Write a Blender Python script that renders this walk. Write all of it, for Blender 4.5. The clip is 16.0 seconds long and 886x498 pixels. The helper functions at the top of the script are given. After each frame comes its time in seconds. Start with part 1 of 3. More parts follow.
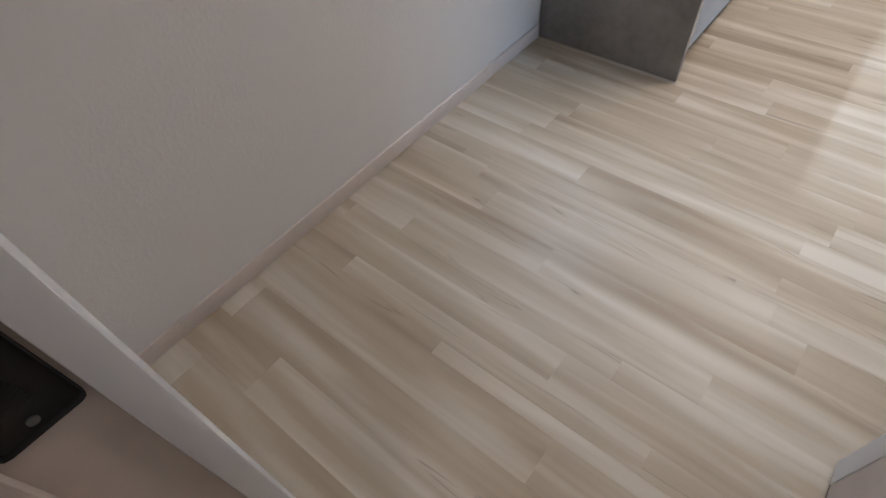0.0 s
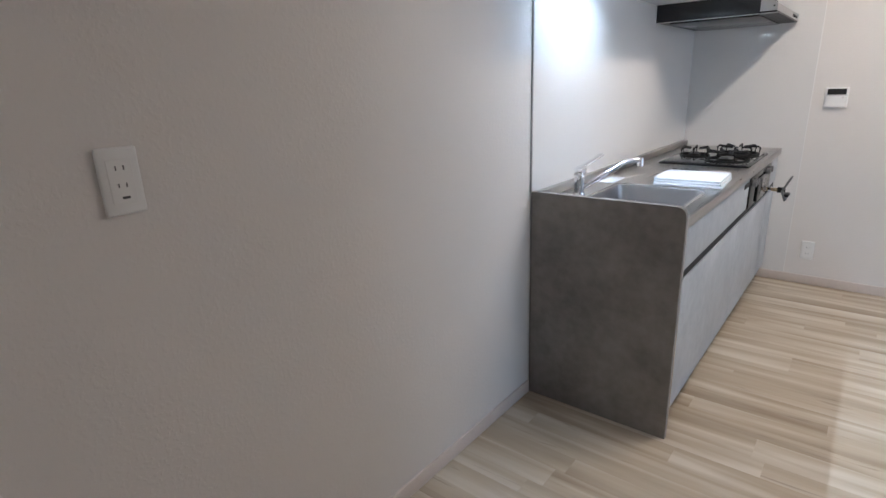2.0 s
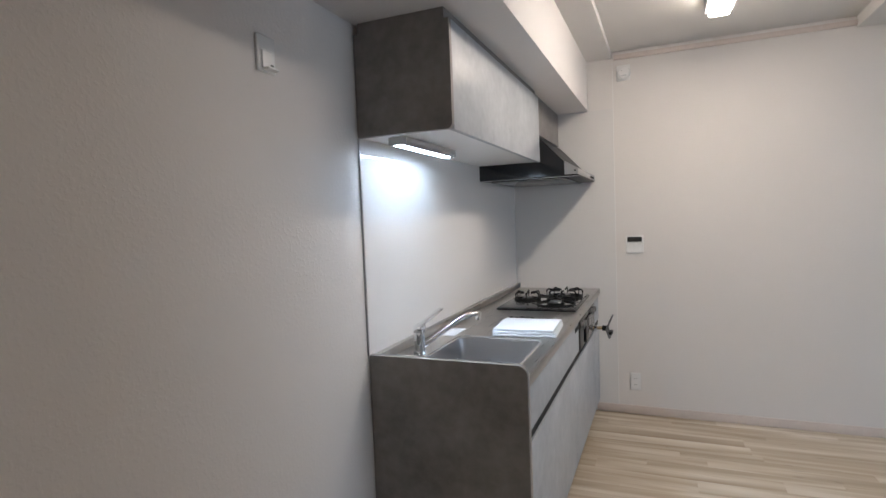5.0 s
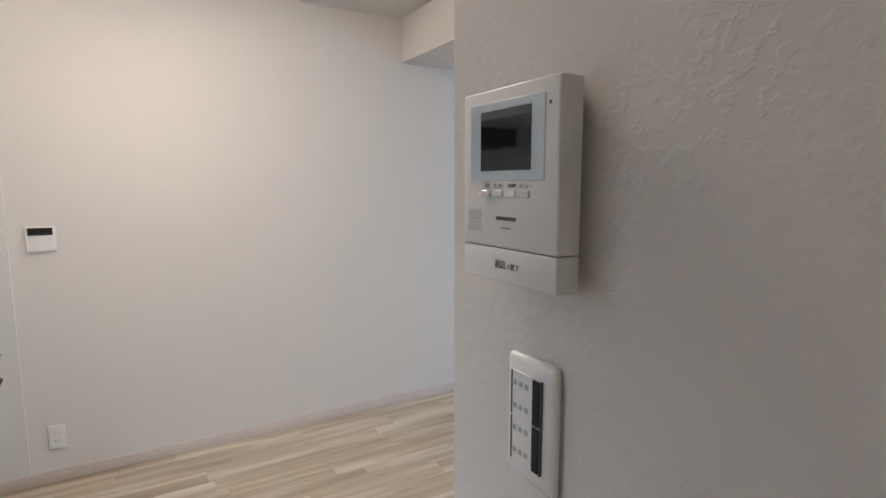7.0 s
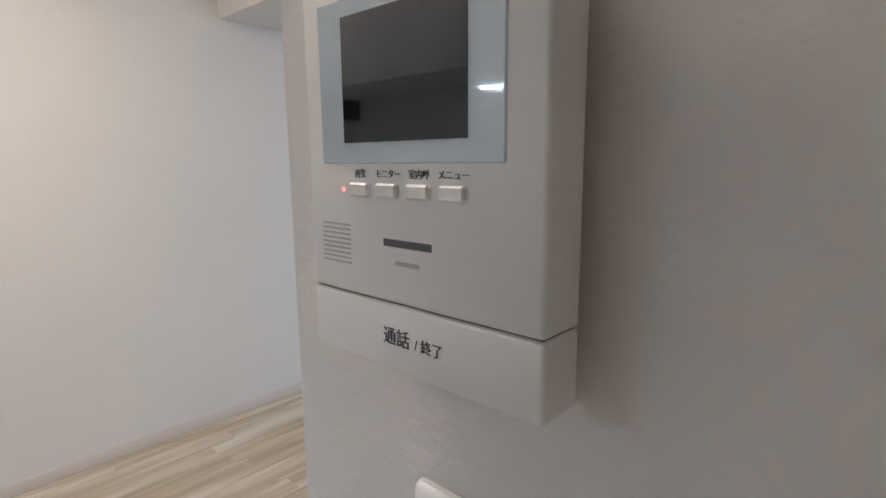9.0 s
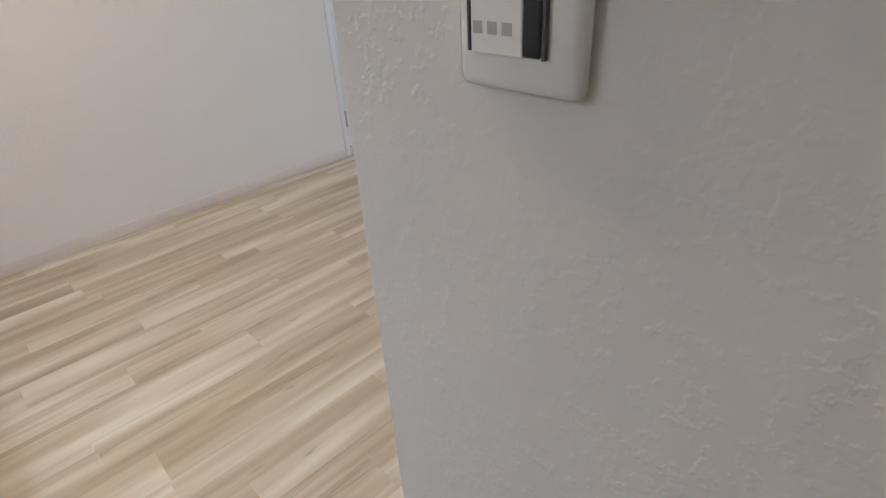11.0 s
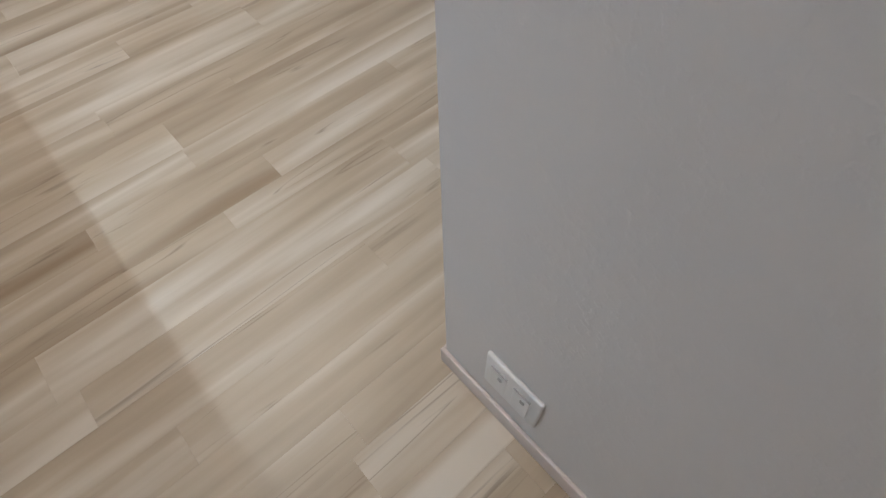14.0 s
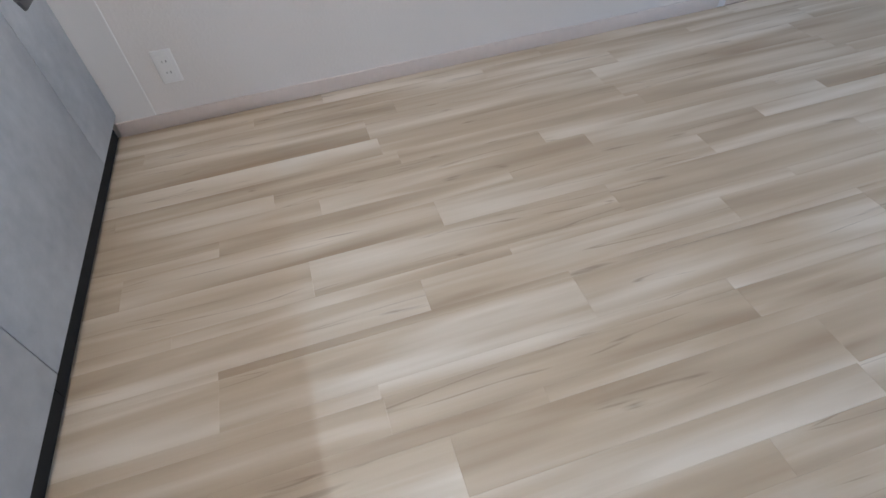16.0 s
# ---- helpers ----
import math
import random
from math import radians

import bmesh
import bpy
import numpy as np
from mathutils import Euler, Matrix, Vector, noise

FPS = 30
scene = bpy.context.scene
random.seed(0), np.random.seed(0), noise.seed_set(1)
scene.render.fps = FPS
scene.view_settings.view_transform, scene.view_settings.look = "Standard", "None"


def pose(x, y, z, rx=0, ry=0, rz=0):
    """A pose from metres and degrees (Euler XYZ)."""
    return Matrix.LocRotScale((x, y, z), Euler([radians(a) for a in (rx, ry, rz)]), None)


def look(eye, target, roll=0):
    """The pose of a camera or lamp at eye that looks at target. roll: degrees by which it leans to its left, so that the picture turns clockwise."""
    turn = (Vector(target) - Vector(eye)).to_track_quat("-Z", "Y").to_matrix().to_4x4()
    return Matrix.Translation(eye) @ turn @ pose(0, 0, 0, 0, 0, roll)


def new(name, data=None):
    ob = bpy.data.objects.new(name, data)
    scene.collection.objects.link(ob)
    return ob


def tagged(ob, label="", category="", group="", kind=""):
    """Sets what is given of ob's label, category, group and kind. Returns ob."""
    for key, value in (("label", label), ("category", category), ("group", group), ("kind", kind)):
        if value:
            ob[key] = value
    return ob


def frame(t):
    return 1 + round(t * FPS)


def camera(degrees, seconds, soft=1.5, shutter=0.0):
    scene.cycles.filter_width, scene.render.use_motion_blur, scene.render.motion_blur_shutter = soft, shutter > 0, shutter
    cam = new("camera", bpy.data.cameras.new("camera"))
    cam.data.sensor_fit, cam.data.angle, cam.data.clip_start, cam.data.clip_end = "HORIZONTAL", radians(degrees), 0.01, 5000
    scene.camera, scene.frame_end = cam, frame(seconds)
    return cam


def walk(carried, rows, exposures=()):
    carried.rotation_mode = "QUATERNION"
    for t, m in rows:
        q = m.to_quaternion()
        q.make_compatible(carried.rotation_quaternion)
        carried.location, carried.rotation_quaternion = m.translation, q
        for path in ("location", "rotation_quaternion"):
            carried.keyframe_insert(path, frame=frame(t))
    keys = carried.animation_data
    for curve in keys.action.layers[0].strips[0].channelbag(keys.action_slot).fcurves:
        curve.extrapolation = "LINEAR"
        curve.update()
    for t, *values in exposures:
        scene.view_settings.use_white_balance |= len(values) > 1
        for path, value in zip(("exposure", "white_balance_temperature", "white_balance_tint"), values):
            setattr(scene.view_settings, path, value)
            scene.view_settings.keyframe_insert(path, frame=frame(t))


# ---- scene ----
cam = camera(79.8, 16.0)
PATH = [
    (0, (1.032, 0.187, 1.203), (0.186, 1.096, -0.364), -5.7),
    (0.5, (1.037, 0.18, 1.258), (0.027, 1.311, -0.046), -4.9),
    (1, (1.034, 0.17, 1.295), (-0.103, 1.502, 0.33), -3.7),
    (1.5, (1.037, 0.159, 1.319), (-0.154, 1.602, 0.613), -2.5),
    (2, (1.037, 0.16, 1.321), (-0.169, 1.642, 0.73), -2.1),
    (2.5, (1.041, 0.151, 1.334), (-0.178, 1.654, 0.829), -2.1),
    (3, (1.015, 0.157, 1.39), (-0.207, 1.706, 1.062), -2.0),
    (5.5, (1.005, 0.492, 1.392), (0.584, 2.444, 1.275), -1.8),
    (6, (1.06, 0.711, 1.396), (1.146, 2.702, 1.225), -1.0),
    (6.5, (1.12, 0.957, 1.404), (1.743, 2.844, 1.182), -0.4),
    (7, (1.196, 1.144, 1.417), (2.197, 2.858, 1.171), -0.1),
    (7.5, (1.277, 1.281, 1.422), (2.502, 2.841, 1.166), 0.6),
    (8, (1.324, 1.348, 1.427), (2.726, 2.751, 1.173), 1.3),
    (10.5, (1.321, 1.350, 1.322), (2.645, 2.695, 0.66), -2.5),
    (11, (1.308, 1.347, 1.209), (2.47, 2.611, 0.185), -3.4),
    (11.5, (1.277, 1.328, 1.131), (2.244, 2.461, -0.203), -3.6),
    (12, (1.255, 1.309, 1.075), (2.07, 2.298, -0.461), -3.4),
    (12.5, (1.25, 1.297, 1.036), (1.963, 2.167, -0.617), -3.0),
    (13, (1.248, 1.286, 1.009), (1.911, 2.106, -0.69), -3.2),
    (13.5, (1.254, 1.295, 1.009), (1.901, 2.082, -0.712), -3.0),
    (14, (1.249, 1.34, 1.02), (1.94, 2.163, -0.667), -2.0),
    (14.5, (1.254, 1.453, 1.066), (1.961, 2.409, -0.542), -3.3),
    (15, (1.267, 1.68, 1.061), (1.89, 2.783, -0.487), -5.7),
    (15.5, (1.282, 1.921, 1.078), (1.743, 3.161, -0.423), -7.1),
    (16, (1.294, 2.199, 1.086), (1.592, 3.522, -0.385), -5.8),
]
walk(cam, [(t, look(eye, target, roll)) for t, eye, target, roll in PATH],
     [(0, 0.5, 5750, 10), (0.5, 0.53, 5680, 10), (1, 0.4, 5800, 10), (1.5, 0.28, 5800, 10), (3, 0.19, 6050, 10), (5.5, -0.1, 6150, 10),
      (6.5, 0.06, 6300, 10), (8, 0.14, 6150, 10), (10.5, 0.22, 6450, 10), (12, -0.06, 6200, 10), (15, -0.05, 6100, 10), (16, 0.01, 5620, 10)])

# ---- world, light, exposure ----
world = bpy.data.worlds.new("sky")
scene.world = world
world.use_nodes = True
wn = world.node_tree.nodes
sky = wn.new("ShaderNodeTexSky")
sky.sky_type, sky.sun_disc = "NISHITA", False
sky.sun_elevation, sky.sun_rotation = radians(40), radians(120)
wn["Background"].inputs["Strength"].default_value = 0.1
world.node_tree.links.new(sky.outputs[0], wn["Background"].inputs["Color"])

LAMP_POWER = 54.0        # ceiling lamp diffuser, emission strength
LED_POWER = 62.0        # work light under the wall cabinet
HALL_FILL_POWER = 16.0        # added, unseen hall lamp behind the doorway
WINDOW_WATTS = 26.0

window_lamp = bpy.data.lights.new("window_daylight", "AREA")
window_lamp.shape, window_lamp.size, window_lamp.size_y = "RECTANGLE", 1.7, 1.9
window_lamp.energy, window_lamp.color = WINDOW_WATTS, (0.60, 0.79, 1.0)
new("window_daylight", window_lamp).matrix_world = look((4.95, 2.2, 1.05), (3.0, 2.2, 0.95))

# added lamp: strengthens the work light's throw down and forward over the counter's edge
LED_BOOST_WATTS = 6.2
boost_lamp = bpy.data.lights.new("work_light_boost", "AREA")
boost_lamp.shape, boost_lamp.size, boost_lamp.size_y, boost_lamp.spread = "RECTANGLE", 0.025, 0.48, radians(106)
boost_lamp.energy, boost_lamp.color = LED_BOOST_WATTS, (0.70, 0.85, 1.0)
new("work_light_boost", boost_lamp).matrix_world = pose(0.129, 2.297, 1.6575, 0, -34, 0)


# ---- materials ----
def material(name):
    m = bpy.data.materials.new(name)
    m.use_nodes = True
    return m, m.node_tree.nodes, m.node_tree.links, m.node_tree.nodes["Principled BSDF"]


def plain(name, colour, rough=0.5, metal=0.0, vary=0.04, scale=8.0, bump=0.0, bump_scale=300.0, coat=0.0):
    """A surface of one colour with soft stains, uneven gloss and fine relief."""
    m, n, l, b = material(name)
    co = n.new("ShaderNodeTexCoord")
    t = n.new("ShaderNodeTexNoise")
    t.inputs["Scale"].default_value, t.inputs["Detail"].default_value = scale, 5
    l.new(co.outputs["Object"], t.inputs["Vector"])
    r = n.new("ShaderNodeValToRGB")
    r.color_ramp.elements[0].position, r.color_ramp.elements[1].position = 0.3, 0.7
    r.color_ramp.elements[0].color = (*[c * (1 - vary) for c in colour], 1)
    r.color_ramp.elements[1].color = (*[min(1, c * (1 + vary)) for c in colour], 1)
    l.new(t.outputs["Fac"], r.inputs["Fac"])
    l.new(r.outputs["Color"], b.inputs["Base Color"])
    g = n.new("ShaderNodeMapRange")
    g.inputs["To Min"].default_value, g.inputs["To Max"].default_value = rough * 0.85, min(1, rough * 1.15)
    l.new(t.outputs["Fac"], g.inputs["Value"])
    l.new(g.outputs["Result"], b.inputs["Roughness"])
    b.inputs["Metallic"].default_value = metal
    b.inputs["Coat Weight"].default_value = coat
    if bump:
        f = n.new("ShaderNodeTexNoise")
        f.inputs["Scale"].default_value, f.inputs["Detail"].default_value = bump_scale, 3
        l.new(co.outputs["Object"], f.inputs["Vector"])
        k = n.new("ShaderNodeBump")
        k.inputs["Strength"].default_value, k.inputs["Distance"].default_value = bump, 0.002
        l.new(f.outputs["Fac"], k.inputs["Height"])
        l.new(k.outputs["Normal"], b.inputs["Normal"])
    return m


def wallpaper():
    """White embossed vinyl wallpaper: plaster-like worms of relief a few millimetres wide."""
    m, n, l, b = material("wallpaper")
    co = n.new("ShaderNodeTexCoord")
    big = n.new("ShaderNodeTexNoise")
    big.inputs["Scale"].default_value, big.inputs["Detail"].default_value = 1.3, 4
    l.new(co.outputs["Object"], big.inputs["Vector"])
    r = n.new("ShaderNodeValToRGB")
    r.color_ramp.elements[0].color, r.color_ramp.elements[1].color = (0.71, 0.68, 0.66, 1), (0.755, 0.725, 0.705, 1)
    l.new(big.outputs["Fac"], r.inputs["Fac"])
    l.new(r.outputs["Color"], b.inputs["Base Color"])
    b.inputs["Roughness"].default_value = 0.75
    fine = n.new("ShaderNodeTexNoise")
    fine.inputs["Scale"].default_value, fine.inputs["Detail"].default_value = 95, 3
    fine.inputs["Distortion"].default_value = 0.8
    worms = n.new("ShaderNodeTexNoise")
    worms.inputs["Scale"].default_value, worms.inputs["Detail"].default_value = 85, 3
    patch = n.new("ShaderNodeTexNoise")
    patch.inputs["Scale"].default_value = 7
    for t in (fine, worms, patch):
        l.new(co.outputs["Object"], t.inputs["Vector"])
    ridge = n.new("ShaderNodeMapRange")
    ridge.interpolation_type = "SMOOTHSTEP"
    ridge.inputs["From Min"].default_value, ridge.inputs["From Max"].default_value = 0.48, 0.64
    l.new(worms.outputs["Fac"], ridge.inputs["Value"])
    where = n.new("ShaderNodeMapRange")
    where.inputs["From Min"].default_value, where.inputs["From Max"].default_value = -0.3, 0.8
    l.new(patch.outputs["Fac"], where.inputs["Value"])
    mul = n.new("ShaderNodeMath")
    mul.operation = "MULTIPLY"
    l.new(ridge.outputs["Result"], mul.inputs[0])
    l.new(where.outputs["Result"], mul.inputs[1])
    add = n.new("ShaderNodeMath")
    add.operation = "MULTIPLY_ADD"
    add.inputs[1].default_value = 0.35
    l.new(fine.outputs["Fac"], add.inputs[0])
    l.new(mul.outputs[0], add.inputs[2])
    k = n.new("ShaderNodeBump")
    k.inputs["Strength"].default_value, k.inputs["Distance"].default_value = 0.25, 0.0014
    l.new(add.outputs[0], k.inputs["Height"])
    l.new(k.outputs["Normal"], b.inputs["Normal"])
    return m


def stone_laminate(name, dark, light, rough):
    """Concrete-look laminate: clouds, small pale scuffs, fine grain."""
    m, n, l, b = material(name)
    co = n.new("ShaderNodeTexCoord")
    cloud = n.new("ShaderNodeTexNoise")
    cloud.inputs["Scale"].default_value, cloud.inputs["Detail"].default_value, cloud.inputs["Roughness"].default_value = 4.5, 8, 0.62
    speck = n.new("ShaderNodeTexNoise")
    speck.inputs["Scale"].default_value, speck.inputs["Detail"].default_value = 26, 6
    for t in (cloud, speck):
        l.new(co.outputs["Object"], t.inputs["Vector"])
    r = n.new("ShaderNodeValToRGB")
    r.color_ramp.elements[0].position, r.color_ramp.elements[1].position = 0.32, 0.72
    r.color_ramp.elements[0].color, r.color_ramp.elements[1].color = (*dark, 1), (*light, 1)
    mix = n.new("ShaderNodeMix")
    mix.inputs[0].default_value = 0.3
    l.new(cloud.outputs["Fac"], mix.inputs[2])
    l.new(speck.outputs["Fac"], mix.inputs[3])
    l.new(mix.outputs[0], r.inputs["Fac"])
    l.new(r.outputs["Color"], b.inputs["Base Color"])
    b.inputs["Roughness"].default_value = rough
    k = n.new("ShaderNodeBump")
    k.inputs["Strength"].default_value, k.inputs["Distance"].default_value = 0.15, 0.001
    l.new(speck.outputs["Fac"], k.inputs["Height"])
    l.new(k.outputs["Normal"], b.inputs["Normal"])
    return m


def plank_wood():
    """Pale printed maple: streaks along x, a tone for each plank, thin dark mineral lines."""
    m, n, l, b = material("pale_maple_plank")
    co = n.new("ShaderNodeTexCoord")
    info = n.new("ShaderNodeObjectInfo")
    off = n.new("ShaderNodeMath")
    off.operation = "MULTIPLY"
    off.inputs[1].default_value = 60.0
    l.new(info.outputs["Random"], off.inputs[0])
    comb = n.new("ShaderNodeCombineXYZ")
    for i in range(3):
        l.new(off.outputs[0], comb.inputs[i])
    add = n.new("ShaderNodeVectorMath")
    l.new(co.outputs["Object"], add.inputs[0])
    l.new(comb.outputs[0], add.inputs[1])

    def streak(sx, sy, detail, warp):
        mp = n.new("ShaderNodeMapping")
        mp.inputs["Scale"].default_value = (sx, sy, 1)
        t = n.new("ShaderNodeTexNoise")
        t.inputs["Scale"].default_value, t.inputs["Detail"].default_value, t.inputs["Distortion"].default_value = 1.0, detail, warp
        l.new(add.outputs[0], mp.inputs[0])
        l.new(mp.outputs[0], t.inputs["Vector"])
        return t.outputs["Fac"]

    broad, fine, line = streak(1.05, 12, 2.2, 0.35), streak(4, 110, 4, 0.2), streak(0.8, 13, 2, 0.2)
    r = n.new("ShaderNodeValToRGB")
    e = r.color_ramp.elements
    e[0].position, e[0].color = 0.24, WOOD_DARK
    e[1].position, e[1].color = 0.69, WOOD_LIGHT
    mid = e.new(0.5)
    mid.color = WOOD_MID
    tone = n.new("ShaderNodeMapRange")
    tone.inputs["To Min"].default_value, tone.inputs["To Max"].default_value = -0.05, 0.05
    seed = n.new("ShaderNodeMath")
    seed.operation = "FRACT"
    mulr = n.new("ShaderNodeMath")
    mulr.operation = "MULTIPLY"
    mulr.inputs[1].default_value = 37.0
    l.new(info.outputs["Random"], mulr.inputs[0])
    l.new(mulr.outputs[0], seed.inputs[0])
    l.new(seed.outputs[0], tone.inputs["Value"])
    mix = n.new("ShaderNodeMix")
    mix.inputs[0].default_value = 0.08
    l.new(broad, mix.inputs[2])
    l.new(fine, mix.inputs[3])
    s = n.new("ShaderNodeMath")
    s.operation = "ADD"
    l.new(mix.outputs[0], s.inputs[0])
    l.new(tone.outputs["Result"], s.inputs[1])
    l.new(s.outputs[0], r.inputs["Fac"])
    # thin dark lines where the slow streak crosses one level
    d = n.new("ShaderNodeMath")
    d.operation = "SUBTRACT"
    d.inputs[1].default_value = 0.60
    l.new(line, d.inputs[0])
    a = n.new("ShaderNodeMath")
    a.operation = "ABSOLUTE"
    l.new(d.outputs[0], a.inputs[0])
    th = n.new("ShaderNodeMapRange")
    th.inputs["From Min"].default_value, th.inputs["From Max"].default_value = 0.0, 0.012
    th.inputs["To Min"].default_value, th.inputs["To Max"].default_value = 0.5, 0.0
    l.new(a.outputs[0], th.inputs["Value"])
    gate = n.new("ShaderNodeMapRange")
    gate.inputs["From Min"].default_value, gate.inputs["From Max"].default_value = 0.45, 0.62
    l.new(fine, gate.inputs["Value"])
    gm = n.new("ShaderNodeMath")
    gm.operation = "MULTIPLY"
    l.new(th.outputs["Result"], gm.inputs[0])
    l.new(gate.outputs["Result"], gm.inputs[1])
    dark = n.new("ShaderNodeMix")
    dark.data_type = "RGBA"
    dark.inputs[7].default_value = (0.13, 0.085, 0.055, 1)
    l.new(gm.outputs[0], dark.inputs[0])
    l.new(r.outputs["Color"], dark.inputs[6])
    l.new(dark.outputs[2], b.inputs["Base Color"])
    g = n.new("ShaderNodeMapRange")
    g.inputs["To Min"].default_value, g.inputs["To Max"].default_value = 0.36, 0.48
    l.new(fine, g.inputs["Value"])
    l.new(g.outputs["Result"], b.inputs["Roughness"])
    k = n.new("ShaderNodeBump")
    k.inputs["Strength"].default_value, k.inputs["Distance"].default_value = 0.12, 0.0006
    l.new(fine, k.inputs["Height"])
    l.new(k.outputs["Normal"], b.inputs["Normal"])
    return m


def brushed(name, colour, rough, along):
    m, n, l, b = material(name)
    co = n.new("ShaderNodeTexCoord")
    mp = n.new("ShaderNodeMapping")
    mp.inputs["Scale"].default_value = along
    t = n.new("ShaderNodeTexNoise")
    t.inputs["Scale"].default_value, t.inputs["Detail"].default_value = 1, 4
    l.new(co.outputs["Object"], mp.inputs[0])
    l.new(mp.outputs[0], t.inputs["Vector"])
    g = n.new("ShaderNodeMapRange")
    g.inputs["To Min"].default_value, g.inputs["To Max"].default_value = rough * 0.93, rough * 1.07
    l.new(t.outputs["Fac"], g.inputs["Value"])
    l.new(g.outputs["Result"], b.inputs["Roughness"])
    b.inputs["Base Color"].default_value, b.inputs["Metallic"].default_value = (*colour, 1), 1.0
    k = n.new("ShaderNodeBump")
    k.inputs["Strength"].default_value, k.inputs["Distance"].default_value = 0.012, 0.0003
    l.new(t.outputs["Fac"], k.inputs["Height"])
    l.new(k.outputs["Normal"], b.inputs["Normal"])
    return m


def glowing(name, colour, power):
    m, n, l, b = material(name)
    b.inputs["Base Color"].default_value = (0.9, 0.9, 0.9, 1)
    b.inputs["Emission Color"].default_value, b.inputs["Emission Strength"].default_value = (*colour, 1), power
    return m


WOOD_DARK, WOOD_MID, WOOD_LIGHT = (0.32, 0.238, 0.156, 1), (0.50, 0.418, 0.312, 1), (0.67, 0.606, 0.515, 1)
PAPER = wallpaper()
CEILING = plain("ceiling_paper", (0.70, 0.68, 0.655), 0.8, vary=0.02, scale=3, bump=0.3, bump_scale=120)
PLANK = plank_wood()
SUBFLOOR = plain("subfloor", (0.22, 0.16, 0.11), 0.8, vary=0.1)
SKIRTING = plain("skirting_sheet", (0.67, 0.59, 0.55), 0.45, vary=0.02, scale=30, bump=0.1)
DARK_STONE = stone_laminate("dark_stone_laminate", (0.145, 0.134, 0.126), (0.29, 0.272, 0.258), 0.45)
PALE_STONE = stone_laminate("pale_stone_laminate", (0.34, 0.362, 0.392), (0.52, 0.54, 0.565), 0.38)
CARCASS = plain("white_board", (0.78, 0.78, 0.78), 0.35, vary=0.02)
PANEL = plain("gloss_white_panel", (0.75, 0.735, 0.725), 0.06, vary=0.012, scale=2, coat=0.4)
STEEL = brushed("brushed_steel", (0.50, 0.48, 0.455), 0.28, (220, 6, 40))
BASIN = brushed("basin_steel", (0.46, 0.46, 0.47), 0.36, (40, 40, 40))
RIM = brushed("polished_rim", (0.86, 0.86, 0.86), 0.2, (20, 20, 20))
CHROME = plain("chrome", (0.82, 0.83, 0.85), 0.06, 1.0, vary=0.01)
BRASS = plain("brass", (0.62, 0.50, 0.33), 0.25, 1.0, vary=0.05)
BLACK = plain("black_enamel", (0.008, 0.008, 0.009), 0.13, vary=0.2)
MATT_BLACK = plain("cast_black", (0.011, 0.011, 0.011), 0.42, vary=0.2, bump=0.2)
MATT_BLACK.node_tree.nodes["Principled BSDF"].inputs["Specular IOR Level"].default_value = 0.2
GROOVE = plain("dark_channel", (0.008, 0.008, 0.008), 0.75, vary=0.1)
HOB_GLASS = plain("stove_glass", (0.05, 0.048, 0.047), 0.08, vary=0.1, coat=0.5)
GREY_METAL = plain("grey_metal", (0.16, 0.16, 0.165), 0.35, 0.7, vary=0.08)
SILVER = plain("silver_paint", (0.42, 0.42, 0.42), 0.35, 0.8, vary=0.05)
PLASTIC = plain("white_plastic", (0.80, 0.795, 0.79), 0.35, vary=0.015)
PLASTIC_GREY = plain("grey_plastic", (0.55, 0.56, 0.57), 0.4, vary=0.02)
BEZEL = plain("pale_blue_bezel", (0.60, 0.69, 0.77), 0.07, vary=0.01, coat=0.6)
SCREEN = plain("dark_screen", (0.012, 0.013, 0.014), 0.04, vary=0.05, coat=0.6)
INK = plain("dark_print", (0.07, 0.07, 0.075), 0.5, vary=0.05)
INK_SOFT = plain("soft_print", (0.42, 0.42, 0.42), 0.5, vary=0.05)
TOWEL = plain("white_paper", (0.70, 0.725, 0.76), 0.7, vary=0.02, scale=30, bump=0.2, bump_scale=60)
JOINERY = plain("white_joinery", (0.74, 0.735, 0.75), 0.35, vary=0.02)
JAMB = plain("beige_joinery", (0.56, 0.48, 0.43), 0.5, vary=0.08, scale=14, bump=0.15)
LAMP_GLOW = glowing("lamp_diffuser", (1.0, 0.85, 0.70), LAMP_POWER)
LED_GLOW = glowing("led_diffuser", (0.68, 0.84, 1.0), LED_POWER)
HALL_FILL_GLOW = glowing("hall_fill_glow", (1.0, 0.89, 0.80), HALL_FILL_POWER)
RED_GLOW = glowing("red_led", (1.0, 0.08, 0.06), 1.5)

clear, cn, cl, cb = material("clear_film")
cb.inputs["Transmission Weight"].default_value, cb.inputs["Roughness"].default_value = 1.0, 0.08
cb.inputs["Base Color"].default_value, cb.inputs["IOR"].default_value = (0.97, 0.98, 1.0, 1), 1.3

# ---- building helpers ----
ORIGIN = {}


def box(bm, x0, x1, y0, y1, z0, z1, bevel=0.0, seg=2):
    """An upright block, added to bm; all its edges rounded by bevel."""
    v = [bm.verts.new((x, y, z)) for x in (x0, x1) for y in (y0, y1) for z in (z0, z1)]
    quads = ((0, 1, 3, 2), (4, 6, 7, 5), (0, 4, 5, 1), (2, 3, 7, 6), (0, 2, 6, 4), (1, 5, 7, 3))
    faces = [bm.faces.new([v[i] for i in q]) for q in quads]
    if bevel:
        edges = list({e for f in faces for e in f.edges})
        bmesh.ops.bevel(bm, geom=edges, offset=bevel, segments=seg, profile=0.5, affect="EDGES")
    return bm


